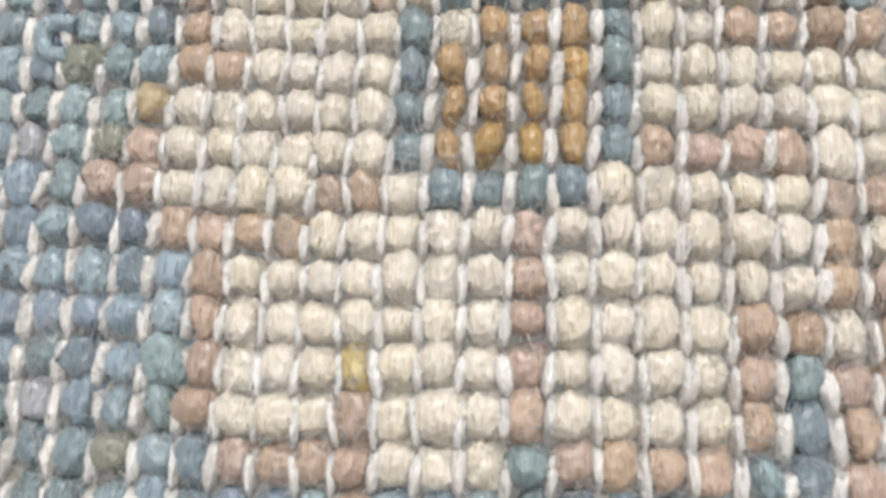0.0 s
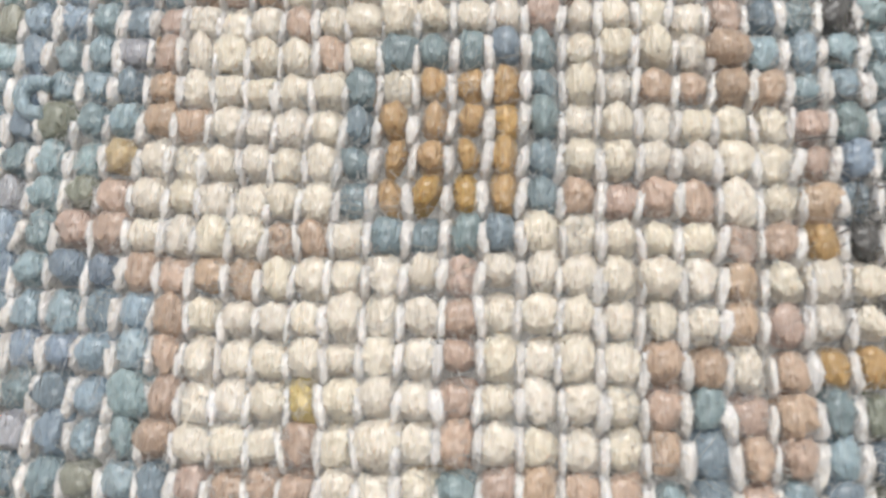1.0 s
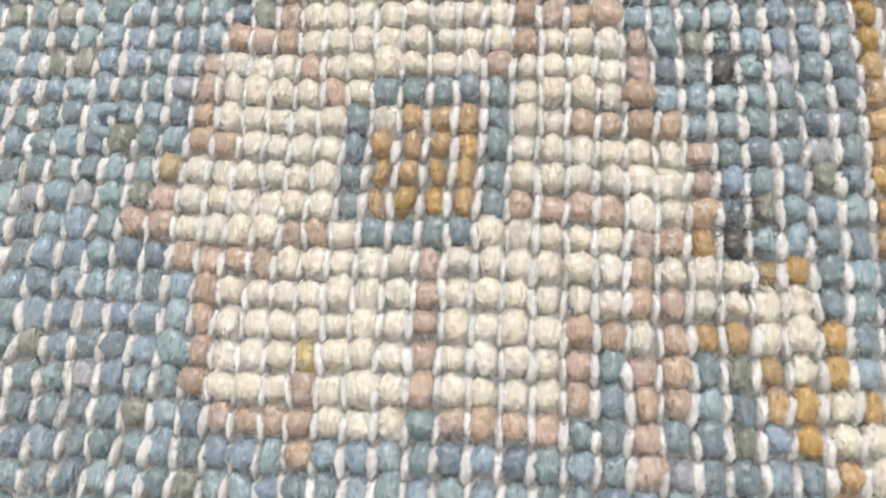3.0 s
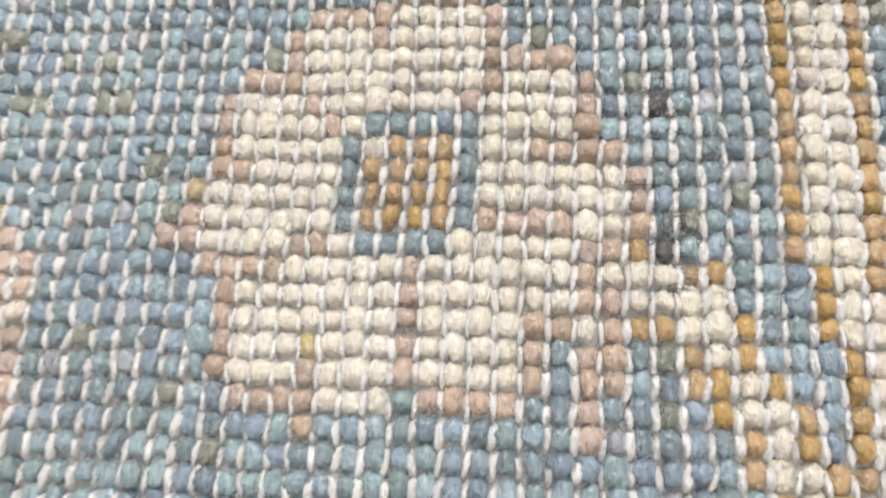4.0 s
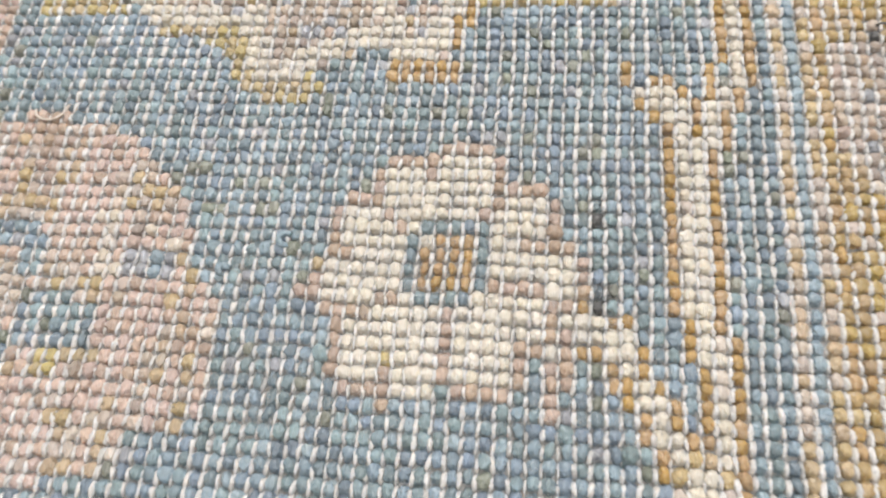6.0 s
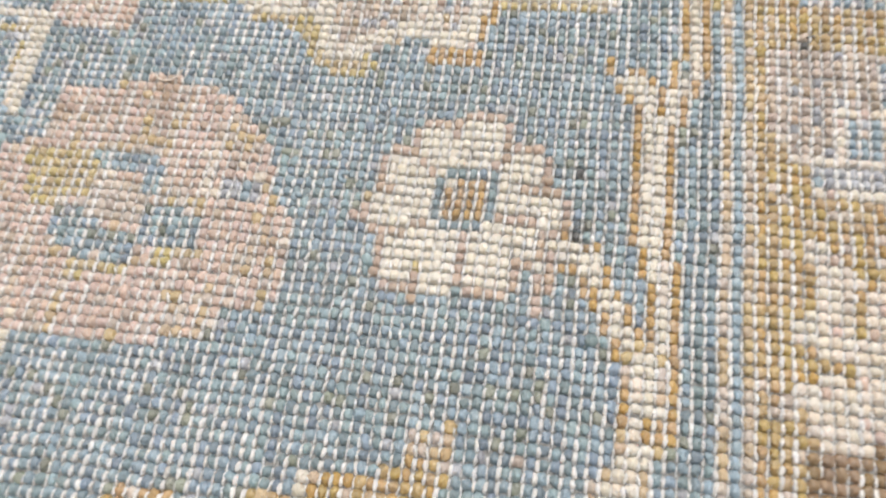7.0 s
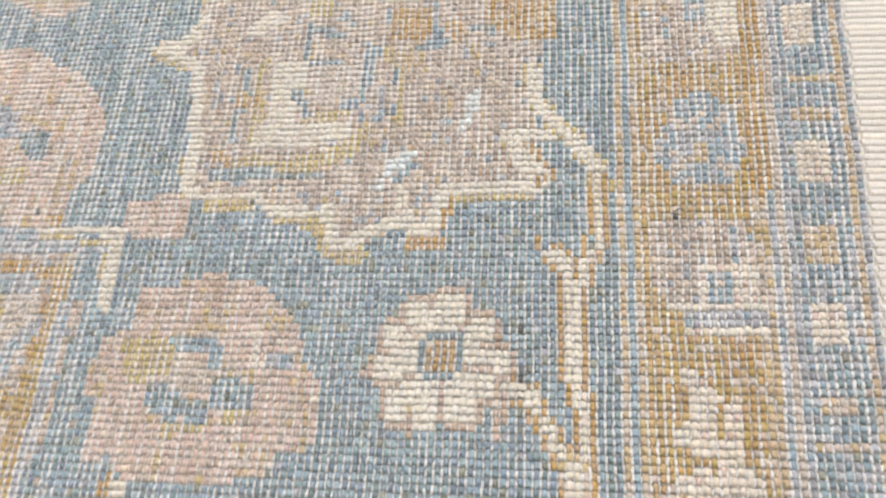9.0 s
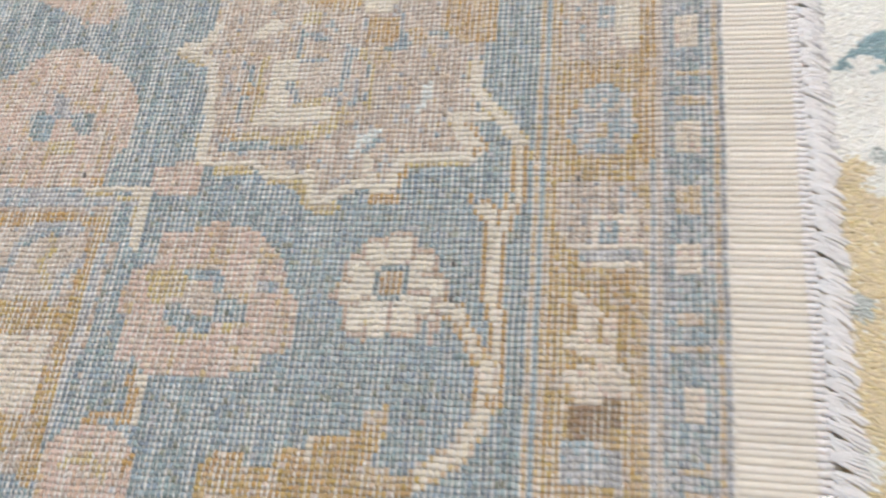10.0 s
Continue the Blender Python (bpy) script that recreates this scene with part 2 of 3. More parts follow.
line("cream", 2.0, [(-41, 56.5), (-44, 50), (-48.5, 50), (-42.5, 47.5), (-40.5, 45.5), (-39, 35), (-38, 25)])
line("cream", 1.8, [(-38, 24), (-34, 24), (-27.5, 24), (-25, 21.5), (-18, 21)])
line("cream", 1.9, [(-16.5, 21.5), (-15.5, 17), (-13.5, 16), (-10.5, 18), (-6, 20)])
line("cream", 1.9, [(-6, 24.5), (-4.5, 19.5), (-2.5, 18), (-0.5, 19), (0, 21.5), (1, 24.5)])
line("gold", 1.6, [(12.4, 31), (13.8, 28.9), (16, 26.6)])
line("cream", 1.9, [(1.5, 24.5), (13.5, 24.5), (15, 25.5), (11.5, 29), (9.5, 32.5), (13.5, 33), (17, 32.5)])
line("cream", 2.5, [(14.5, 26), (11.5, 29), (10, 32)])
line("gold", 1.2, [(14, 25.5), (16, 26)])
area("cream", [(-27, 47), (-22, 46), (-22, 41.5), (-23.5, 40), (-24, 35.5), (-14, 35), (-14.5, 33), (-19.5, 32), (-29, 31.5), (-30, 33.5), (-27, 36), (-27.5, 40.5)])
line("olive", 2.6, [(-31, 29), (-24.5, 28.5), (-19.5, 29), (-15, 30.5), (-12, 34)])
line("olive", 1.6, [(-29.5, 47), (-30, 42.5), (-29.5, 38), (-30, 33.5)])
line("blue", 1.3, [(-35, 27.5), (-28, 27.5), (-19.5, 27)])
line("blue", 1.4, [(-32.5, 45), (-31.5, 40.5), (-33, 36.5), (-33, 33.5)])
line("blue", 1.6, [(-23.5, 40.5), (-21.5, 37), (-16.5, 37), (-13, 39.5), (-12.5, 45.5)])
line("blue", 1.5, [(-23, 47), (-23, 52.5), (-18.5, 51)])
line("blue", 1.3, [(-21.5, 46), (-18, 46)])
line("blue", 1.2, [(-8, 44), (-6.5, 38.5), (-11.5, 35.5)])
line("olive", 1.6, [(-21.5, 36), (-15.5, 37)])
area("beige", [(-22, 46), (-13.5, 45), (-14, 40), (-20.5, 38)])
area("gold", [(-33.5, 41.5), (-29, 40.5), (-29.5, 38), (-33, 39)])
area("gold", [(-35.5, 32), (-32.5, 30.5), (-32, 28.5), (-35, 29.5)])
area("gold", [(-9.5, 55.5), (-2.5, 55.5), (-2.5, 50.5), (-6, 49), (-9, 50)])
area("gold", [(-0.5, 52), (2.5, 53), (3, 48), (0, 48)])
area("gold", [(7, 60), (16.5, 59), (16.5, 49), (13, 48), (7, 50.5)])
area("gold", [(-24, 61.5), (-11.5, 61), (-11.5, 58), (-22.5, 58)])
area("olive", [(-23.5, 58), (-19.5, 57.5), (-20, 54), (-23, 54.5)])
line("blue", 1.4, [(-2, 51.5), (-0.5, 48.5), (-13, 47.5)])
line("blue", 1.3, [(4.5, 51), (7.5, 50.5)])
area("cream", [(-33.5, 53.5), (-30, 56.5), (-26.5, 55.5), (-28.5, 52.5), (-33, 51.5)])
area("tan", [(-10.5, 49), (-3, 47.5), (-3, 45), (-10, 45.5)])
line("olive", 1.0, [(-10, 47.5), (-7, 44), (-7, 35.5)])
area("cream", [(-11.5, 61), (-3, 60.5), (-5, 56.5), (-10, 56)])
area("ice", [(-9.5, 25.5), (-8, 29), (-5.5, 31), (-3.5, 30.5), (-4.5, 28.5), (-7.5, 27), (-9, 24.5)])
area("ice", [(3.5, 39.5), (6, 40.5), (6, 38.5), (5, 36), (3.5, 33), (2.5, 34), (3.5, 36.5)])
line("blue", 1.2, [(-4, 28), (-7.5, 25.5)])
# vine, branch and flower stalk
line("olive", 2.8, [(13, 43.5), (13.5, 38), (15.5, 35.5), (19.5, 30.5), (22, 27), (22.5, 24.5)])
line("cream", 2.0, [(13, 43.5), (13.5, 38), (15.5, 35.5), (19.5, 30.5), (22, 27), (22.5, 24.5)])
line("olive", 3.2, [(22.5, 24.5), (22, 20)])
line("cream", 2.2, [(22, 27.5), (22.5, 24.5), (22, 20)])
run("cream", 22, 26, 16)
run("cream", 21, 15, 13)
run("cream", 20, 13, 10)
run("cream", 18, 13, 1)
run("cream", 19, 13, 1)
run("cream", 19, 0, -4)
run("cream", 20, -2, -17)
run("cream", 18, -9, -17)
run("cream", 17, -9, -11)
run("cream", 18, 0, -1)
run("cream", 20, 16, 13)
run("cream", 18, -11, -17)
run("cream", 19, -15, -17)
run("gold", 23, 26, 16)
run("gold", 22, 15, 14)
run("gold", 21, 13, 11)
run("gold", 20, 10, 1)
run("gold", 20, 0, -2)
run("gold", 21, -3, -17)
run("gold", 21, 24, 18)
run("gold", 20, 17, 15)
run("gold", 19, 14, 12)
run("gold", 17, 13, 1)
run("gold", 17, 0, -1)
run("gold", 18, -2, -4)
run("gold", 19, -5, -14)
run("cream", 15, 15, 15)
run("cream", 16, 15, 14)
run("cream", 17, 15, 13)
run("cream", 18, 14, 13)
run("gold", 14, 17, 16)
run("gold", 16, 16, 16)
run("gold", 17, 16, 16)
run("gold", 18, 15, 15)
run("gold", 15, 14, 14)
run("gold", 16, 13, 13)
run("cream", 13, -3, -4)
run("cream", 14, -4, -5)
run("cream", 15, -6, -7)
run("cream", 16, -7, -9)
run("cream", 17, -9, -11)
run("gold", 14, -3, -3)
run("gold", 15, -4, -5)
run("gold", 16, -6, -6)
run("gold", 17, -7, -8)
run("gold", 18, -9, -9)
run("gold", 13, -5, -6)
run("gold", 14, -6, -7)
run("gold", 15, -8, -9)
run("gold", 16, -10, -11)
run("gold", 17, -12, -17)
line("tan", 3.4, [(18.5, -11.5), (19, -15.5), (18, -19.5), (15, -24), (9, -28), (5, -30), (-2.5, -32.5)])
line("cream", 2.2, [(18.5, -11.5), (19, -15.5), (18, -19.5), (15, -24), (9, -28), (5, -30), (-2.5, -32.5)])
area("gold", [(19, -16), (20.5, -16), (20.5, -18), (19, -18)])
# leaf below the field
area("ochre", [(-27, -29.5), (-24, -25), (-19.5, -25.5), (-19, -28), (-14.5, -26.5), (-13, -24.5), (-10, -24), (-8.5, -27), (-8, -22), (-4, -22.5), (-0.5, -21), (1, -18.5), (3.5, -17.5), (3.5, -21), (2, -24.5), (2, -27), (7.5, -27.5), (9.5, -28), (6.5, -34), (-26.5, -36)])
area("tan", [(-1, -19.5), (1, -18.5), (3.5, -18), (3, -20), (0, -21)])
area("gold", [(-7.5, -22.5), (-4.5, -22), (-5, -24), (-7, -24)])
area("blue", [(-19, -25.5), (-14.5, -25), (-14.5, -27), (-18, -27.5)])
area("tan", [(0, -26), (7.5, -27.5), (5.5, -29.5), (-3, -30)])
line("shell", 1.2, [(-9.5, -22.5), (-8.5, -25.5), (-11, -26)])
area("gold", [(-12.5, -25), (-9, -25.5), (-9, -29), (-11.5, -29)])
# sprig below the blossom
area("gold", [(-42.5, -14.5), (-40.5, -13.5), (-40, -16), (-42, -17)])
line("cream", 1.8, [(-39.5, -15), (-39.5, -17.5), (-39.5, -21.5)])
line("gold", 1.5, [(-40.5, -17.5), (-40.5, -21.5), (-45, -21), (-48, -22)])
area("pink", [(-53, -26), (-51, -24), (-46.5, -22.5), (-41, -23.5), (-38, -26.5), (-37, -31), (-38.5, -36), (-53, -37)])
line("olive", 1.2, [(-50, -29), (-45, -27), (-42, -31)])
line("gold", 1.4, [(-39, -29.5), (-38, -27)])
# side border
area("lilac", [(-87.5, 19.5), (-61, 19), (-59.5, 17.5), (-47.5, 16.5), (-52.5, 14.5), (-85.5, 15.5)])
area("taupe", [(-85.5, 15.5), (-53, 15.5), (-53.5, 12.5), (-55, 3), (-55, -11.5), (-54.5, -25), (-54, -30.5), (-66, -31.5)])
line("gold", 2.4, [(-84.5, 13), (-65.5, 13), (-54.5, 12.5)])
line("ochre", 3.6, [(-55, 12.5), (-55.5, 3.5), (-56, -3.5), (-56, -11), (-56.5, -16.5), (-56, -25), (-55.5, -30.5)])
area("beige", [(-79.5, 10.5), (-69.5, 10), (-60, 11.5), (-58, 10), (-57, 2.5), (-60, -2.5), (-66, -3), (-75, -0.5)])
line("lilac", 2, [(-73, -0.5), (-71, 8), (-69, 11), (-59.5, 11)])
line("lilac", 2, [(-61, -2.5), (-60.5, 1.5), (-57, 5.5)])
line("olive", 1.6, [(-62.5, 0), (-65.5, 5), (-63.5, 7), (-65, 10)])
line("blue", 1.6, [(-65.5, 11), (-70, 8)])
area("ochre", [(-77.5, -4), (-66.5, -1.5), (-57.5, -4), (-57.5, -7), (-64, -8), (-76, -8.5)])
area("shell", [(-76, -8.5), (-58, -8.5), (-58.5, -11.5), (-59, -18.5), (-62.5, -22), (-70, -22.5)])
area("ochre", [(-70, -22.5), (-61, -21), (-58.5, -23), (-60.5, -27), (-68, -27.5)])
line("lilac", 1.6, [(-53.5, 8), (-53.5, 0), (-53.5, -8), (-54, -15.5), (-54, -25)])
line("taupe", 1.6, [(-51.5, 8), (-52, 0), (-52, -8), (-53, -13)])
# end border
area("sky", [(29.5, 33), (33.5, 38.5), (37, 39), (41.5, 34), (42, 28.5), (40, 24), (33, 24), (29, 27.5)])
area("taupe", [(28.5, 62), (44, 61), (42.5, 45.5), (39.5, 43.5), (28.5, 44)])
area("cream", [(37.5, 59), (42.5, 59), (42.5, 47.5), (39.5, 45), (37.5, 50)])
area("sky", [(34.5, 56), (37.5, 55.5), (37.5, 50), (34.5, 50)])
line("gold", 2.0, [(43, 59), (43, 41.5), (43, 24)])
area("gold", [(30.5, 42), (36, 43), (36.5, 39), (33, 37), (30.5, 37.5)])
line("beige", 1.2, [(31, 36), (40, 25.5)])
line("beige", 1.2, [(40, 36), (31, 25.5)])
line("ochre", 2.0, [(29.5, 32.5), (31, 36)])
line("ochre", 2.0, [(41.5, 34.5), (42, 32)])
line("ochre", 2.2, [(29, 27), (31, 24.5)])
line("ochre", 2.2, [(40, 24.5), (41.5, 27.5)])
area("lilac", [(33, 32), (37.5, 32), (37, 28.5), (33, 28.5)])
area("tan", [(34.5, 30.5), (36.5, 30.5), (36.5, 27.5), (34.5, 27.5)])
area("taupe", [(29, 19.5), (40.5, 19.5), (43.5, 8), (31.5, 8), (29, 10.5)])
area("shell", [(35, 13), (42, 13), (42, 8), (34.5, 7.5)])
area("sky", [(35.5, 12), (38.5, 12), (38.5, 8.5), (35.5, 8.5)])
line("shell", 1.6, [(31.5, 8), (42, 8)])
line("lilac", 1.6, [(33, 6.5), (41.5, 6.5)])
line("shell", 1.8, [(33, 5), (42, 5)])
area("shell", [(31, 0.5), (33, 0.5), (35, -1.5), (36.5, -3.5), (39, -4), (39, -7.5), (39, -10), (40, -11.5), (41.5, -14), (39, -16.5), (32.5, -16.5), (31.5, -14.5), (30, -12.5), (32.5, -11), (32.5, -9), (30, -7.5), (32, -5.5), (32.5, -2)])
line("ochre", 1.4, [(36, -4), (36, -7)])
line("ochre", 1.3, [(33, -10), (35, -10.5)])
area("ochre", [(29, -13), (31.5, -14.5), (31, -18), (28, -18)])
area("brown", [(32.5, -17), (35, -16.5), (39, -16.5), (39.5, -19.5), (32, -20.5)])
area("brown", [(32, -17), (39.5, -15.5), (40, -18), (36, -22), (32, -21.5)])
area("lilac", [(31, -22.5), (39.5, -22.5), (40, -27), (31, -27.5)])
area("sky", [(31, -22), (36, -21.5), (35.5, -23), (31, -23)])
# small squares of the outer guard
area("shell", [(48, 52.5), (52, 52.5), (52, 45.5), (48, 46)])
area("shell", [(48, 30.5), (52, 30), (52, 24.5), (48, 24.5)])
area("tan", [(48, 18), (52, 18), (52, 13), (48, 13)])
area("shell", [(48, 8), (51.5, 8), (51.5, 3), (48, 3)])
area("shell", [(48.5, -14), (51.5, -14), (51.5, -19), (48, -19)])
line("tan", 1.2, [(48, 40), (52.5, 40)])
line("tan", 1.2, [(48, 34.5), (52.5, 34.5)])
line("tan", 1.2, [(47.5, -3.5), (51.5, -3.5)])
line("tan", 1.2, [(47.5, -8), (52, -8)])
line("tan", 1.2, [(48, -25), (52, -24.5)])
line("tan", 1.2, [(48.5, -28.5), (52, -28.5)])

# the small white flower, knot by knot: rows from 10 down to -8, columns from -9
FLOWER = """
..........PPPP..........
......PPPPCCCCP.........
.....PCCCPCCCCP.........
.....PCCCCCCCCPPPP......
...PPPCCCCCCCCPCCCP.....
..PCCCPCCCCCCPCCCCP.....
..PCCCCPCDDDDDCCCCP.....
..PCCCCCDCGGGDCCPPPP....
..PPCCCCDGGGGDCCCCCCP...
.OCCCCCCDGGGGDCCCCCCP...
.PCCCCCCDGGGGDPPPPCCP...
PPCCCCPPCDDDDCCCCCPPGG..
..PPPPCCCCCPCCCCCCPCCCGG
..dPCCCCCCCPCCCCCCPPCCCC
.ddPCCCCCCCPCCCCPPCPGGCC
...PCCCOCCCPCCCCPDPP..GC
...PCCCPCCCPCCCCPDPP....
..dDPPPPCYCDPPPPDDP.....
.......P..........P.....
"""
for n, text in enumerate(FLOWER.split()):
    for k, c in enumerate(text):
        if c != ".":
            dye = {"P": "rose", "C": "cream", "D": "ink", "d": "sky", "G": "gold", "O": "olive", "Y": "cream"}[c]
            CHART[-9 + k - I0, 10 - n - R0] = NAMES.index(dye)
for i, r in ((12, 5), (12, -1), (-62, 22), (32, 20)):
    CHART[i - I0, r - R0] = NAMES.index("soot")

rng = np.random.default_rng(7)
guard = (GI >= 47) & (GI <= 53) & (CHART == NAMES.index("blue")) & (rng.random(CHART.shape) < 0.45)
CHART[guard] = NAMES.index("lilac")
# columns of the pink blossoms run into other baths of dye
bath = np.array([np.convolve(rng.normal(0, 1, CHART.shape[1] + 12), np.ones(7) / 7, "same")[6:-6] for _ in range(CHART.shape[0])])
CHART[(CHART == NAMES.index("pink")) & (bath > 0.42)] = NAMES.index("tan")
CHART[(CHART == NAMES.index("pink")) & (bath < -0.40)] = NAMES.index("taupe")
CHART[(CHART == NAMES.index("taupe")) & (bath > 0.62) & (rng.random(CHART.shape) < 0.6)] = NAMES.index("lilac")
# strays: single knots of a neighbouring dye
patch = np.sin(GI * 0.37 + 1.3 * np.sin(GR * 0.21)) * np.sin(GR * 0.33 + 0.9 * np.sin(GI * 0.17 + 1)) > 0.45
loose = (CHART == NAMES.index("blue")) & (rng.random(CHART.shape) < np.where(patch, 0.3, 0.03))
CHART[loose] = NAMES.index("sky")
loose = (CHART == NAMES.index("blue")) & (rng.random(CHART.shape) < 0.003)
CHART[loose] = NAMES.index("taupe")
for other, share in (("moss", 0.06), ("ink", 0.08), ("lilac", 0.03)):
    loose = (CHART == NAMES.index("blue")) & (rng.random(CHART.shape) < share)
    CHART[loose] = NAMES.index(other)
for base, other, share in (("pink", "rose", 0.08), ("taupe", "rose", 0.06), ("taupe", "lilac", 0.06), ("taupe", "tan", 0.08), ("ochre", "gold", 0.3), ("ochre", "tan", 0.15), ("ochre", "taupe", 0.05), ("shell", "cream", 0.3), ("shell", "pink", 0.12), ("tan", "beige", 0.3),
                           ("gold", "tan", 0.3), ("gold", "taupe", 0.12), ("sky", "lilac", 0.3), ("sky", "taupe", 0.12), ("lilac", "sky", 0.2), ("pink", "shell", 0.05), ("cream", "shell", 0.12)):
    loose = (CHART == NAMES.index(base)) & (rng.random(CHART.shape) < share)
    if base == "gold":
        loose &= GR > 34
    if base == "sky":
        loose &= GI > 26
    if base == "cream":
        loose &= (np.abs(GI) > 14) | (np.abs(GR) > 12)
    CHART[loose] = NAMES.index(other)


def place(i, r):
    """Where a column and a row of the weave lie: the end of the rug fans out a little."""
    i, r = np.asarray(i, float), np.asarray(r, float)
    lean = 0.06 * (np.maximum(i, 0) / 57) ** 1.4
    wave = 0.12 * np.sin(i * 0.31 + 1.0) * np.sin(r * 0.17) + 0.1 * np.sin(r * 0.43 + i * 0.05)
    tuck = 0.45 * np.clip((-1 - i) / 6, 0, 1) * np.clip((i + 45) / 25, 0, 1)     # narrower columns beside the white flower
    return (i + tuck + lean * r * 1.038 + wave * 0.6) * U, (r + 0.1 * np.sin(i * 0.5) * np.cos(r * 0.11)) * ROW * U


# room ---------------------------------------------------------------------
FLOOR_Z = -0.022


def wall(name, *b):
    bm = bmesh.new()
    box(bm, *b)
    ob = part(name, bm, PLASTER if name != "floor" else FLOORING, None)
    return tagged(ob, "plain white plastered wall" if name.startswith("wall") else "plain white ceiling" if name == "ceiling" else "plain grey floor",
                  name.split("_")[0], kind="structure")


wall("floor", -3.2, 3.2, -3.2, 3.2, FLOOR_Z - 0.1, FLOOR_Z)
wall("wall_north", -3.2, 3.2, 3.2, 3.35, FLOOR_Z - 0.1, 2.7)
wall("wall_south", -3.2, 3.2, -3.35, -3.2, FLOOR_Z - 0.1, 2.7)
wall("wall_east", 3.2, 3.35, -3.35, 3.35, FLOOR_Z - 0.1, 2.7)
wall("wall_west", -3.35, -3.2, -3.35, 3.35, FLOOR_Z - 0.1, 2.7)
wall("ceiling", -3.35, 3.35, -3.35, 3.35, 2.7, 2.8)

# the rug, lying face down -------------------------------------------------
rug = tagged(new("knotted_rug"), "blue hand-knotted wool rug lying face down, ivory and pink flowers", "rug")
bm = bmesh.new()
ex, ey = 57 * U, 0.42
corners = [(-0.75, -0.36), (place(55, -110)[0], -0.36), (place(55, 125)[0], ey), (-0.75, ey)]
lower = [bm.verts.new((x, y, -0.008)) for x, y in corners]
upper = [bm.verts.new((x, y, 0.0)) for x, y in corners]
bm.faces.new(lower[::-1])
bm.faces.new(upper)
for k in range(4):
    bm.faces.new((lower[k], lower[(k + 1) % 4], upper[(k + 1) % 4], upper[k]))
part("foundation", bm, SHADED_BACKING, rug, "dense wool and cotton foundation, toned as shade behind the knots")

bm = bmesh.new()
strip = [(place(55, -110)[0], -0.36), (place(66.4, -110)[0], -0.36), (place(66.4, 125)[0], ey), (place(55, 125)[0], ey)]
lower = [bm.verts.new((x, y, -0.008)) for x, y in strip]
upper = [bm.verts.new((x, y, 0.0002)) for x, y in strip]
bm.faces.new(lower[::-1])
bm.faces.new(upper)
for k in range(4):
    bm.faces.new((lower[k], lower[(k + 1) % 4], upper[(k + 1) % 4], upper[k]))
part("flat_weave", bm, WARP, rug, "cream flat-woven cotton end of the rug")

# size of every knot
GIf, GRf = GI.astype(float), GR.astype(float)
NAMED = lambda *keys: np.isin(CHART, [NAMES.index(k) for k in keys])
pale_field = 0.5 + 0.5 * np.sin(GIf * 0.13 + 0.8 + 0.6 * np.sin(GRf * 0.09)) * np.sin(GRf * 0.08 + 0.5 * np.sin(GIf * 0.07 + 2))
slack = np.clip((GIf + 10) / 35, 0, 1) * 0.25 + 0.6 * pale_field          # where the weft shows more
full = NAMED("cream", "rose", "shell", "white", "ochre", "tan", "brown")
gilt = NAMED("gold") & (np.abs(GI) < 6) & (np.abs(GR) < 6)
half_x = np.where(gilt, 0.36, np.where(full, 0.495, 0.43 - 0.02 * slack)) + rng.normal(0, 0.045, CHART.shape)
half_y = np.where(full, 0.53, 0.525) + rng.normal(0, 0.045, CHART.shape)
high = np.where(full, 0.49, 0.47) + rng.normal(0, 0.07, CHART.shape)
px, py = place(GIf - 0.04 + rng.normal(0, 0.04, CHART.shape), GRf + rng.normal(0, 0.045, CHART.shape))
turn = rng.normal(0.04, 0.18, CHART.shape)
big = (rng.random(CHART.shape) < 0.035) & (np.abs(GI) < 30)
half_x, half_y, high = np.where(big, half_x * 1.2, half_x), np.where(big, half_y * 1.2, half_y), np.where(big, high * 1.25, high)
centre = np.stack([px, py, np.full(CHART.shape, 0.05 * U)], -1)
halves = np.stack([half_x, half_y, high], -1) * U

single = (GI >= -8) & (GI <= 9) & (GR >= -7) & (GR <= 8)
near = (GI >= -26) & (GI <= 30) & (GR >= -18) & (GR <= 22) & ~single
far = ~near & ~single
variant = rng.integers(0, 4, CHART.shape)
for mask, around, rings in ((near, 12, 5), (far, 8, 3)):
    for k in range(4):
        pick = mask & (variant == k)
        shape = dome(around, rings, 0.8, 1.12, -0.14, 0.07, 1.6 * k)
        me = many("knotting", shape, centre[pick], halves[pick], turn[pick], CHART[pick], [WOOL[n] for n in NAMES], rng, 0.09)
        ob = new("knotting", me)
        ob.parent = rug
        tagged(ob, "rows of small wool knots", kind="stuff")

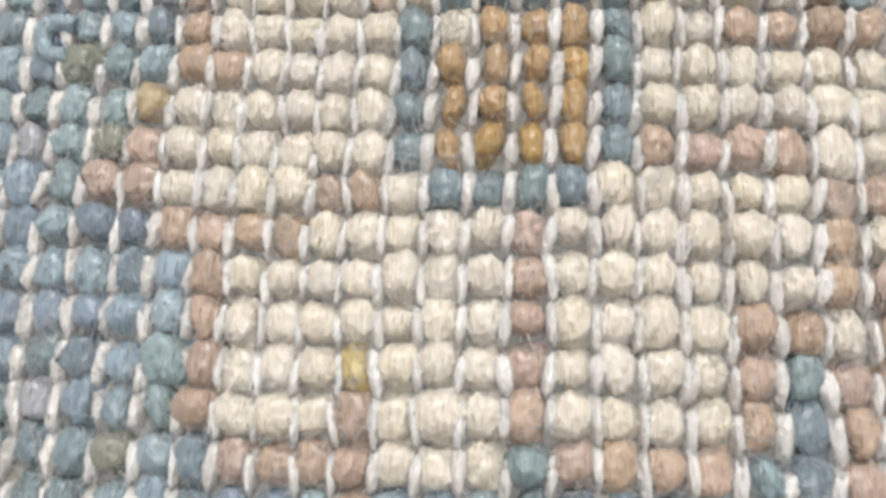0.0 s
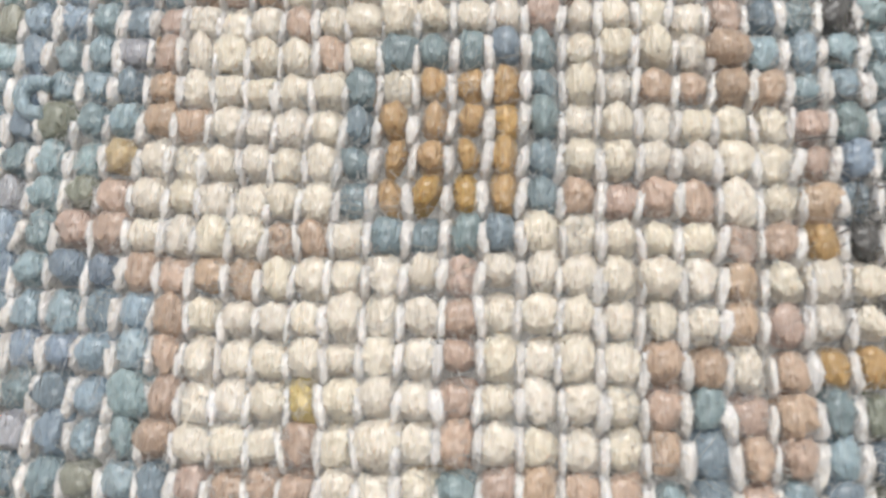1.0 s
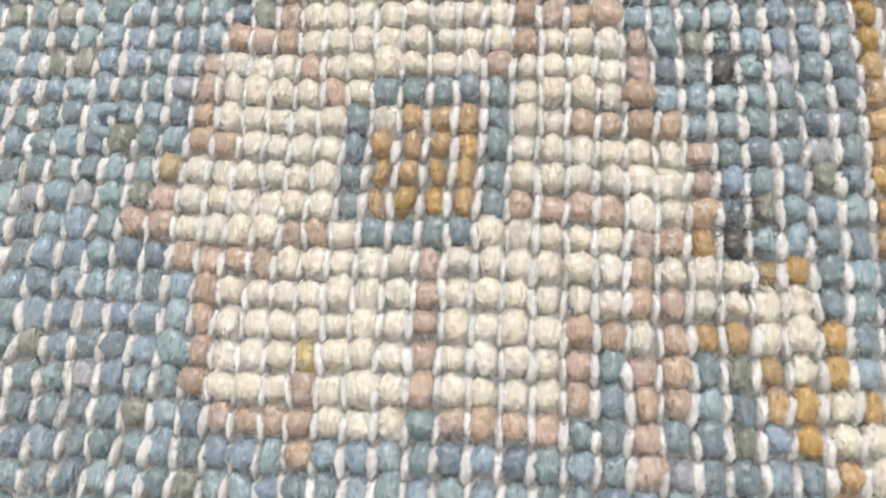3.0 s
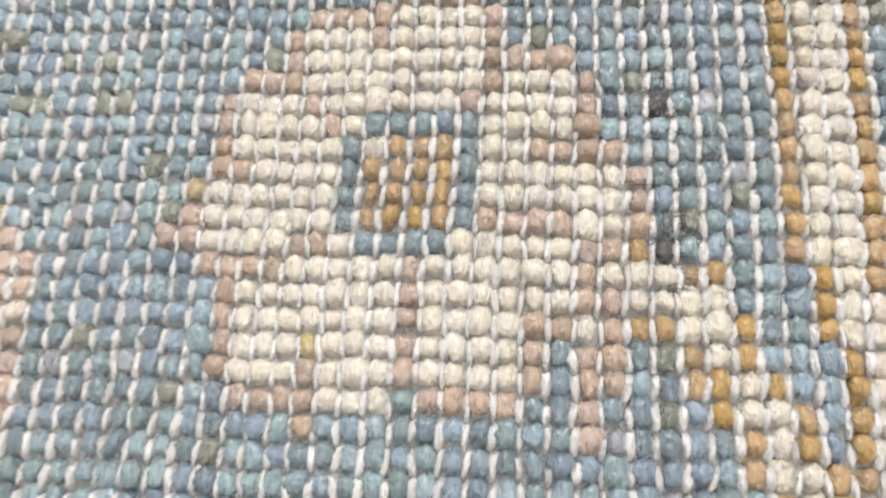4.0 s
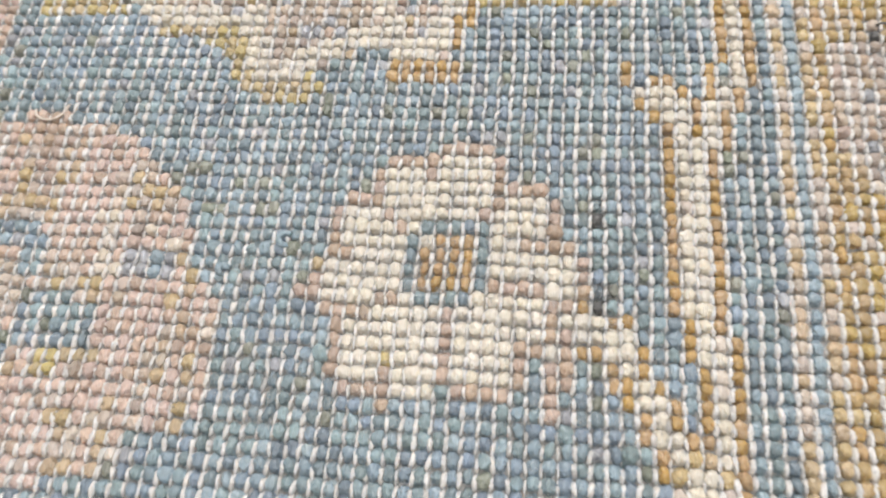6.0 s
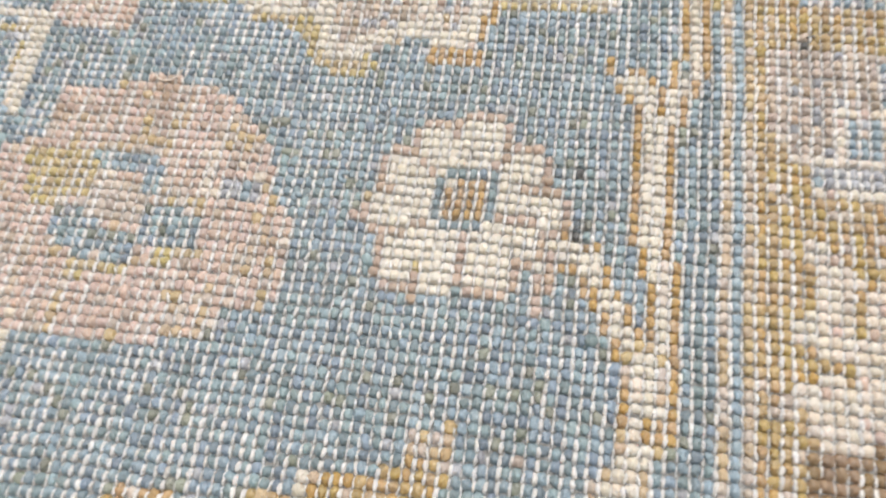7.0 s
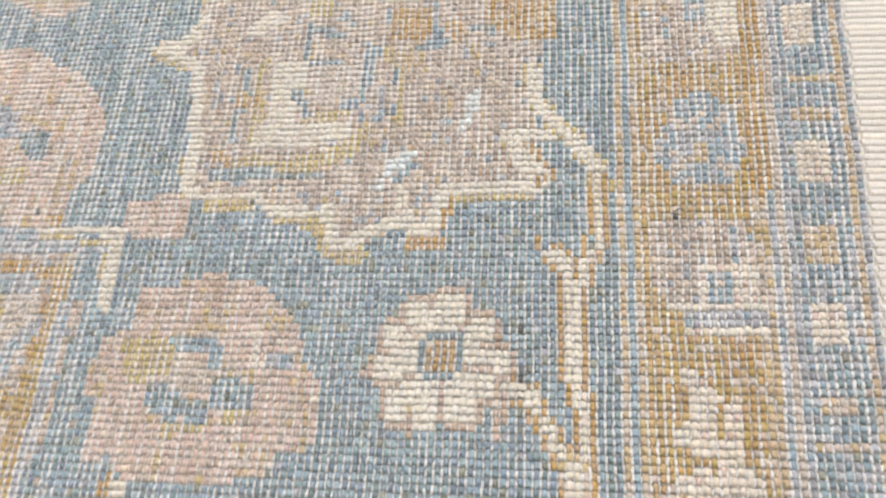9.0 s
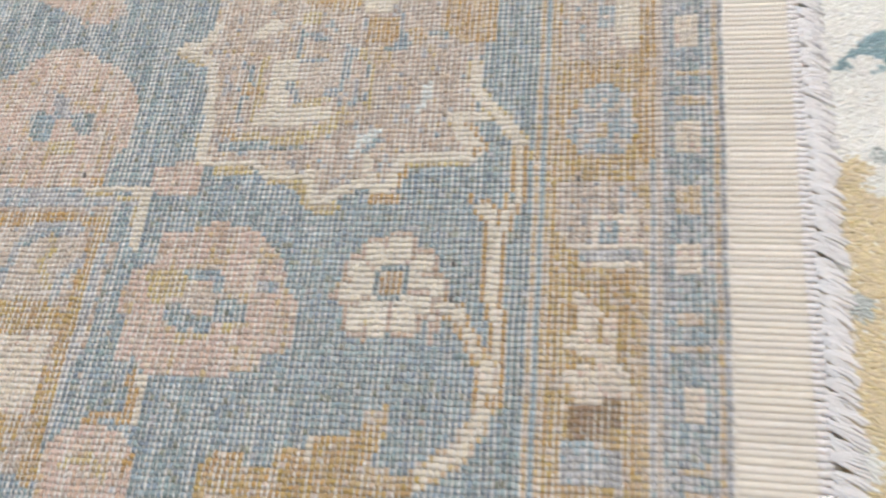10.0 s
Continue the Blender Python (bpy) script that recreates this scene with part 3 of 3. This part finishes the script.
# weft: one cotton thread beside every column, showing as a bead at each row
bead = dome(8, 4, 0.8, 1.0, 0.0, 0.1)
rows = np.arange(R0, R1 + 1)
for i in range(I0, I1 + 1):
    n = len(rows)
    wx, wy = place(i + 0.43 + rng.normal(0, 0.035, n), rows - 0.15 + rng.normal(0, 0.06, n))
    loose_ = slack[i - I0]
    tight = np.where(full[i - I0] & full[min(i + 1, I1) - I0], 0.86, 1.0)
    tight = np.where(gilt[i - I0] | gilt[min(i + 1, I1) - I0], 1.0, tight)
    drift_ = np.convolve(rng.normal(0, 1, n + 24), np.ones(9) / 9, "same")[12:-12] * 3 + rng.normal(0, 0.7)
    rise = 1 / (1 + np.exp(-2.6 * (drift_ + 0.5 * loose_ - 0.2)))              # a thread rises and sinks along its way
    near_ = np.clip(1.5 - np.hypot(i / 24, rows / 18), 0, 1)
    rise = rise * (1 - near_) + (0.6 + 0.4 * rise) * near_
    h = np.stack([np.clip((0.10 + (0.10 + 0.05 * (1 - near_)) * rise) * tight + rng.normal(0, 0.02, n), 0.07, 0.3), 0.54 + 0.08 * rise + rng.normal(0, 0.05, n),
                  np.clip(0.26 + (0.24 + 0.1 * (1 - near_)) * rise + 0.09 * (tight < 0.9) * near_ + rng.normal(0, 0.04, n), 0.15, 0.6)], -1) * U
    me = many("weft_thread", bead, np.stack([wx, wy, np.full(n, 0.02 * U)], -1), h, -0.04 + rng.normal(0, 0.1, n), np.zeros(n), [COTTON], rng)
    ob = new("weft_thread", me)
    ob.parent = rug

# flat-woven end: one rib per warp, closed by a bound edge, and the cut fringe
RIBS = range(R0 - 20, R1 + 20)


def rib_mesh(length):
    bm = bmesh.new()
    steps, seg = 63, 6
    rings = []
    for s in range(steps + 1):
        x = length * s / steps
        ring = []
        for a in range(seg + 1):
            b = math.pi * a / seg
            w = 1 + 0.1 * math.cos(2 * math.pi * s / 3) + 0.03 * math.sin(s * 0.7)      # a bead at every weft
            ring.append(bm.verts.new((x * U, -math.cos(b) * 0.5 * ROW * U * w, (math.sin(b) * (0.34 * w ** 2) - 0.02) * U)))
        rings.append(ring)
    for a, b in zip(rings, rings[1:]):
        for k in range(seg):
            bm.faces.new((a[k], b[k], b[k + 1], a[k + 1])).smooth = True
    me = bpy.data.meshes.new("warp_rib")
    bm.to_mesh(me)
    bm.free()
    me.materials.append(WARP)
    return me


def strand_mesh(seed):
    """A clump of cut warp ends: pinched where it leaves the weave, spread at the tips."""
    r = random.Random(seed)
    bm = bmesh.new()
    for k in range(7):
        side = (k - 3) / 3
        bend, long = r.uniform(-0.7, 0.4), r.uniform(4.0, 5.2)
        rings = []
        for s in range(7):
            u = s / 6
            w = 0.27 * (0.85 + 0.4 * u)
            y = side * (0.35 + 1.05 * min(1.0, 1.5 * u)) + (bend - 1.3) * u * 0.9
            z = 0.28 + 0.25 * math.sin(math.pi * u) * (1 - 0.5 * abs(side)) - 1.3 * u * u + r.uniform(-0.04, 0.04)
            c = Vector((long * u, y, z))
            rings.append([bm.verts.new((c + Vector((0, math.cos(a) * w, math.sin(a) * w))) * U) for a in (0, 1.05, 2.09, 3.14, 4.19, 5.24)])
        for a, b in zip(rings, rings[1:]):
            for q in range(6):
                bm.faces.new((a[q], b[q], b[(q + 1) % 6], a[(q + 1) % 6])).smooth = True
        bm.faces.new(rings[-1])
    me = bpy.data.meshes.new("fringe_strand")
    bm.to_mesh(me)
    bm.free()
    me.materials.append(FRINGE)
    return me


KILIM = 11.2
ribs, strands = rib_mesh(KILIM), [strand_mesh(k) for k in range(9)]
edge = bmesh.new()
for r in RIBS:
    x, y = place(55.6, r)
    ob = new("warp_rib", ribs)
    ob.parent, ob.location, ob.rotation_euler = rug, (x + (0.27 if r % 2 else 0.0) * U, y + rng.normal(0, 0.04) * U, 0.0), (0, 0, radians(-1.2 + rng.normal(0, 0.15)))
    ob.scale = (1, 1, rng.uniform(0.85, 1.15))
    if r % 2 == 0:
        ob = new("fringe_tuft", strands[rng.integers(9)])
        ob.parent, ob.location = rug, (x + (KILIM + 1.2) * U, y + rng.normal(0, 0.2) * U, rng.uniform(0, 0.2) * U)
        ob.rotation_euler = (0, 0, radians(rng.normal(-9, 8)))
        ob.scale = (rng.uniform(0.85, 1.15), rng.uniform(0.95, 1.25), 1)
    for step, wide in ((0.2, 0.8), (1.1, 0.62)):
        m = (Matrix.Translation((x + (KILIM + step) * U, y - 0.25 * U + rng.normal(0, 0.06) * U, 0.16 * U)) @ Matrix.Rotation(rng.normal(-0.35, 0.12), 4, "Z")
             @ Matrix.Diagonal((wide * U, 0.52 * U, 0.5 * U, 1)))
        bmesh.ops.create_icosphere(edge, subdivisions=2, radius=1, matrix=m)
for face in edge.faces:
    face.smooth = True
part("bound_edge", edge, FRINGE, rug, "white overcast stitches along the flat-woven end")

# fuzz: fine wool fibres standing off the knots
def fuzz(count, x0, x1, y0, y1, material, reach, thick):
    verts, faces = [], []
    for _ in range(count):
        a, turn_ = rng.uniform(0, 2 * math.pi), rng.normal(0, 0.5)
        long = reach * rng.uniform(0.4, 1.3)
        cx, cy = place(rng.uniform(x0, x1), rng.uniform(y0, y1))
        p = np.array([cx / U, cy / U, 0.36])
        base = len(verts)
        for k in range(5):
            w = thick * (1 - 0.15 * k)
            side = np.array([-math.sin(a), math.cos(a), 0]) * w
            verts += [tuple((p + side) * U), tuple((p - side) * U), tuple((p + np.array([0, 0, w * 1.5])) * U)]
            p = p + np.array([math.cos(a), math.sin(a), 0.16 * math.sin(k * 1.3 + 0.4)]) * long / 4
            a += turn_ * 0.35
        for k in range(4):
            q = base + 3 * k
            faces += [(q, q + 2, q + 5, q + 3), (q + 2, q + 1, q + 4, q + 5)]
    me = bpy.data.meshes.new("fuzz")
    me.from_pydata(verts, [], faces)
    me.materials.append(material)
    ob = new("fuzz", me)
    ob.parent = rug
    return tagged(ob, "loose wool fibres", kind="stuff")


fuzz(16000, -16, 17, -10, 12, WOOL["white"], 0.5, 0.008)
fuzz(2500, -16, 17, -10, 12, WOOL["cream"], 1.0, 0.009)
fuzz(800, -16, 17, -10, 12, WOOL["sky"], 0.8, 0.008)
fuzz(8000, -32, 32, -22, 22, WOOL["white"], 0.6, 0.008)
fuzz(3000, -32, 32, -22, 22, WOOL["sky"], 0.7, 0.009)
fuzz(4000, -70, 50, -40, 45, WOOL["white"], 0.8, 0.014)
fuzz(120, 11.6, 12.4, -3, 8, WOOL["soot"], 1.2, 0.022)
fuzz(25, -12, 14, -9, 10, WOOL["brown"], 1.1, 0.02)

# loose ends of yarn lying on the knots
def yarn_end(dye, i, r, radius, turns, thick, start):
    bm = bmesh.new()
    cx, cy = place(i, r)
    rings, n = [], 18
    for k in range(n + 1):
        a = start + turns * 2 * math.pi * k / n
        grow = radius * (1 + 0.2 * math.sin(k * 0.3))
        c = Vector((cx / U + math.cos(a) * grow, cy / U + math.sin(a) * grow * 0.8, 0.44 + 0.05 * math.sin(k * 0.4)))
        out = Vector((math.cos(a), math.sin(a), 0))
        rings.append([bm.verts.new((c + out * math.cos(b) * thick + Vector((0, 0, math.sin(b) * thick))) * U) for b in (0, 1.05, 2.09, 3.14, 4.19, 5.24)])
    for a, b in zip(rings, rings[1:]):
        for q in range(6):
            bm.faces.new((a[q], b[q], b[(q + 1) % 6], a[(q + 1) % 6])).smooth = True
    bm.faces.new(rings[0])
    bm.faces.new(rings[-1])
    part("yarn_end", bm, WOOL[dye], rug, "loose end of yarn")


yarn_end("blue", -10.5, 2.5, 0.6, 0.6, 0.26, 1.2)
yarn_end("sky", -14.9, 0.4, 0.30, 0.8, 0.3, 0.0)
yarn_end("shell", -31.3, 13.0, 1.6, 0.42, 0.12, 3.6)
for k in range(7):
    yarn_end("soot", 12.6 + 0.25 * math.sin(k * 2.1), 5.0 + 0.5 * math.cos(k * 1.7), 0.35 + 0.06 * k, 0.35, 0.028, k * 1.1)
    yarn_end("soot", 12.5 + 0.2 * math.sin(k * 2.6), -0.6 + 0.6 * math.cos(k * 1.3), 0.35 + 0.06 * k, 0.35, 0.028, k * 0.9)
yarn_end("brown", -6.4, 4.6, 0.9, 0.2, 0.035, 3.4)
yarn_end("cream", -5.2, -2.2, 1.6, 0.2, 0.03, 0.8)
yarn_end("soot", 32.4, 20.6, 0.4, 0.4, 0.12, 0.2)

# the other rug underneath, pile up ---------------------------------------
PILE = {"cream": yarn("ivory_pile", (0.84, 0.815, 0.77), 0.05, 0.01), "gold": yarn("gold_pile", (0.68, 0.55, 0.35), 0.12, 0.01),
        "teal": yarn("teal_pile", (0.22, 0.34, 0.38), 0.12, 0.02), "grey": yarn("grey_pile", (0.45, 0.48, 0.47), 0.1, 0.01)}
under = tagged(new("pile_rug"), "ivory pile rug with gold and teal motifs beneath", "rug")
bm = bmesh.new()
box(bm, -0.7, 0.62, -0.34, 0.40, FLOOR_Z, -0.0135)
part("pile_base", bm, PILE["cream"], under, "thick ivory pile")
ti, tr = [a.ravel() for a in np.meshgrid(np.arange(70, 104, 0.5), np.arange(-46, 78, 0.5), indexing="ij")]
ragged = rng.normal(0, 0.5, len(ti)) + 0.8 * np.sin(ti * 0.9) + 0.6 * np.sin(tr * 0.7)
slot = np.where(tr < 26 - 0.25 * (ti - 76) + ragged, 1, 0)
slot = np.where(np.abs(tr - 44 - 0.45 * (ti - 80)) < np.clip((ti - 77) * 0.55, 0, 4) + 0.4 * ragged, 2, slot)
slot = np.where(np.hypot((ti - 83) / 3, (tr - 44) / 1.5) + 0.2 * ragged < 1, 0, slot)
slot = np.where(np.hypot((ti - 76) / 2.2, (tr - 0.5) / 1.8) + 0.3 * ragged < 1, 3, slot)
slot = np.where(np.hypot((ti - 88) / 6, (tr - 26) / 1.6) + 0.2 * ragged < 1, 3, slot)
slot = np.where((slot == 1) & (np.sin(ti * 0.35 + 1) * np.sin(tr * 0.22) + 0.15 * ragged > 0.7), 0, slot)
n = len(ti)
tufts = np.stack([ti * U + rng.normal(0, 0.2, n) * U, tr * ROW * U + rng.normal(0, 0.2, n) * U, np.full(n, -0.0135)], -1)
size = np.stack([0.44 + rng.normal(0, 0.05, n), 0.44 + rng.normal(0, 0.05, n), 0.5 + rng.normal(0, 0.06, n)], -1) * U
me = many("pile_nap", dome(7, 2, flare=1.0), tufts, size, rng.uniform(0, 3, n), slot, [PILE[k] for k in ("cream", "gold", "teal", "grey")], rng, 0.1)
ob = new("pile_nap", me)
ob.parent = under
tagged(ob, "soft cut wool tufts", kind="stuff")

# the 18 by 16 knots of the white flower, each a piece of its own -----------
shapes = []
for k in range(6):
    one = np.zeros(1)
    shapes.append(many("knot", dome(12, 5, 0.8, 1.12, -0.14, 0.07, 1.1 * k), np.zeros((1, 3)), np.ones((1, 3)), one, one, [WOOL["cream"]], rng, 0.07))
for i, r in zip(*np.nonzero(single)):
    k = CHART[i, r]
    key = (int(rng.integers(6)), int(k))
    me = bpy.data.meshes.get("knot_%s_%s" % key)
    if me is None:
        me = shapes[key[0]].copy()
        me.name = "knot_%s_%s" % key
        me.materials[0] = WOOL[NAMES[k]]
    ob = new("knot", me)
    ob.parent = rug
    ob.location, ob.scale = centre[i, r], halves[i, r]
    ob.rotation_euler = (0, 0, turn[i, r])
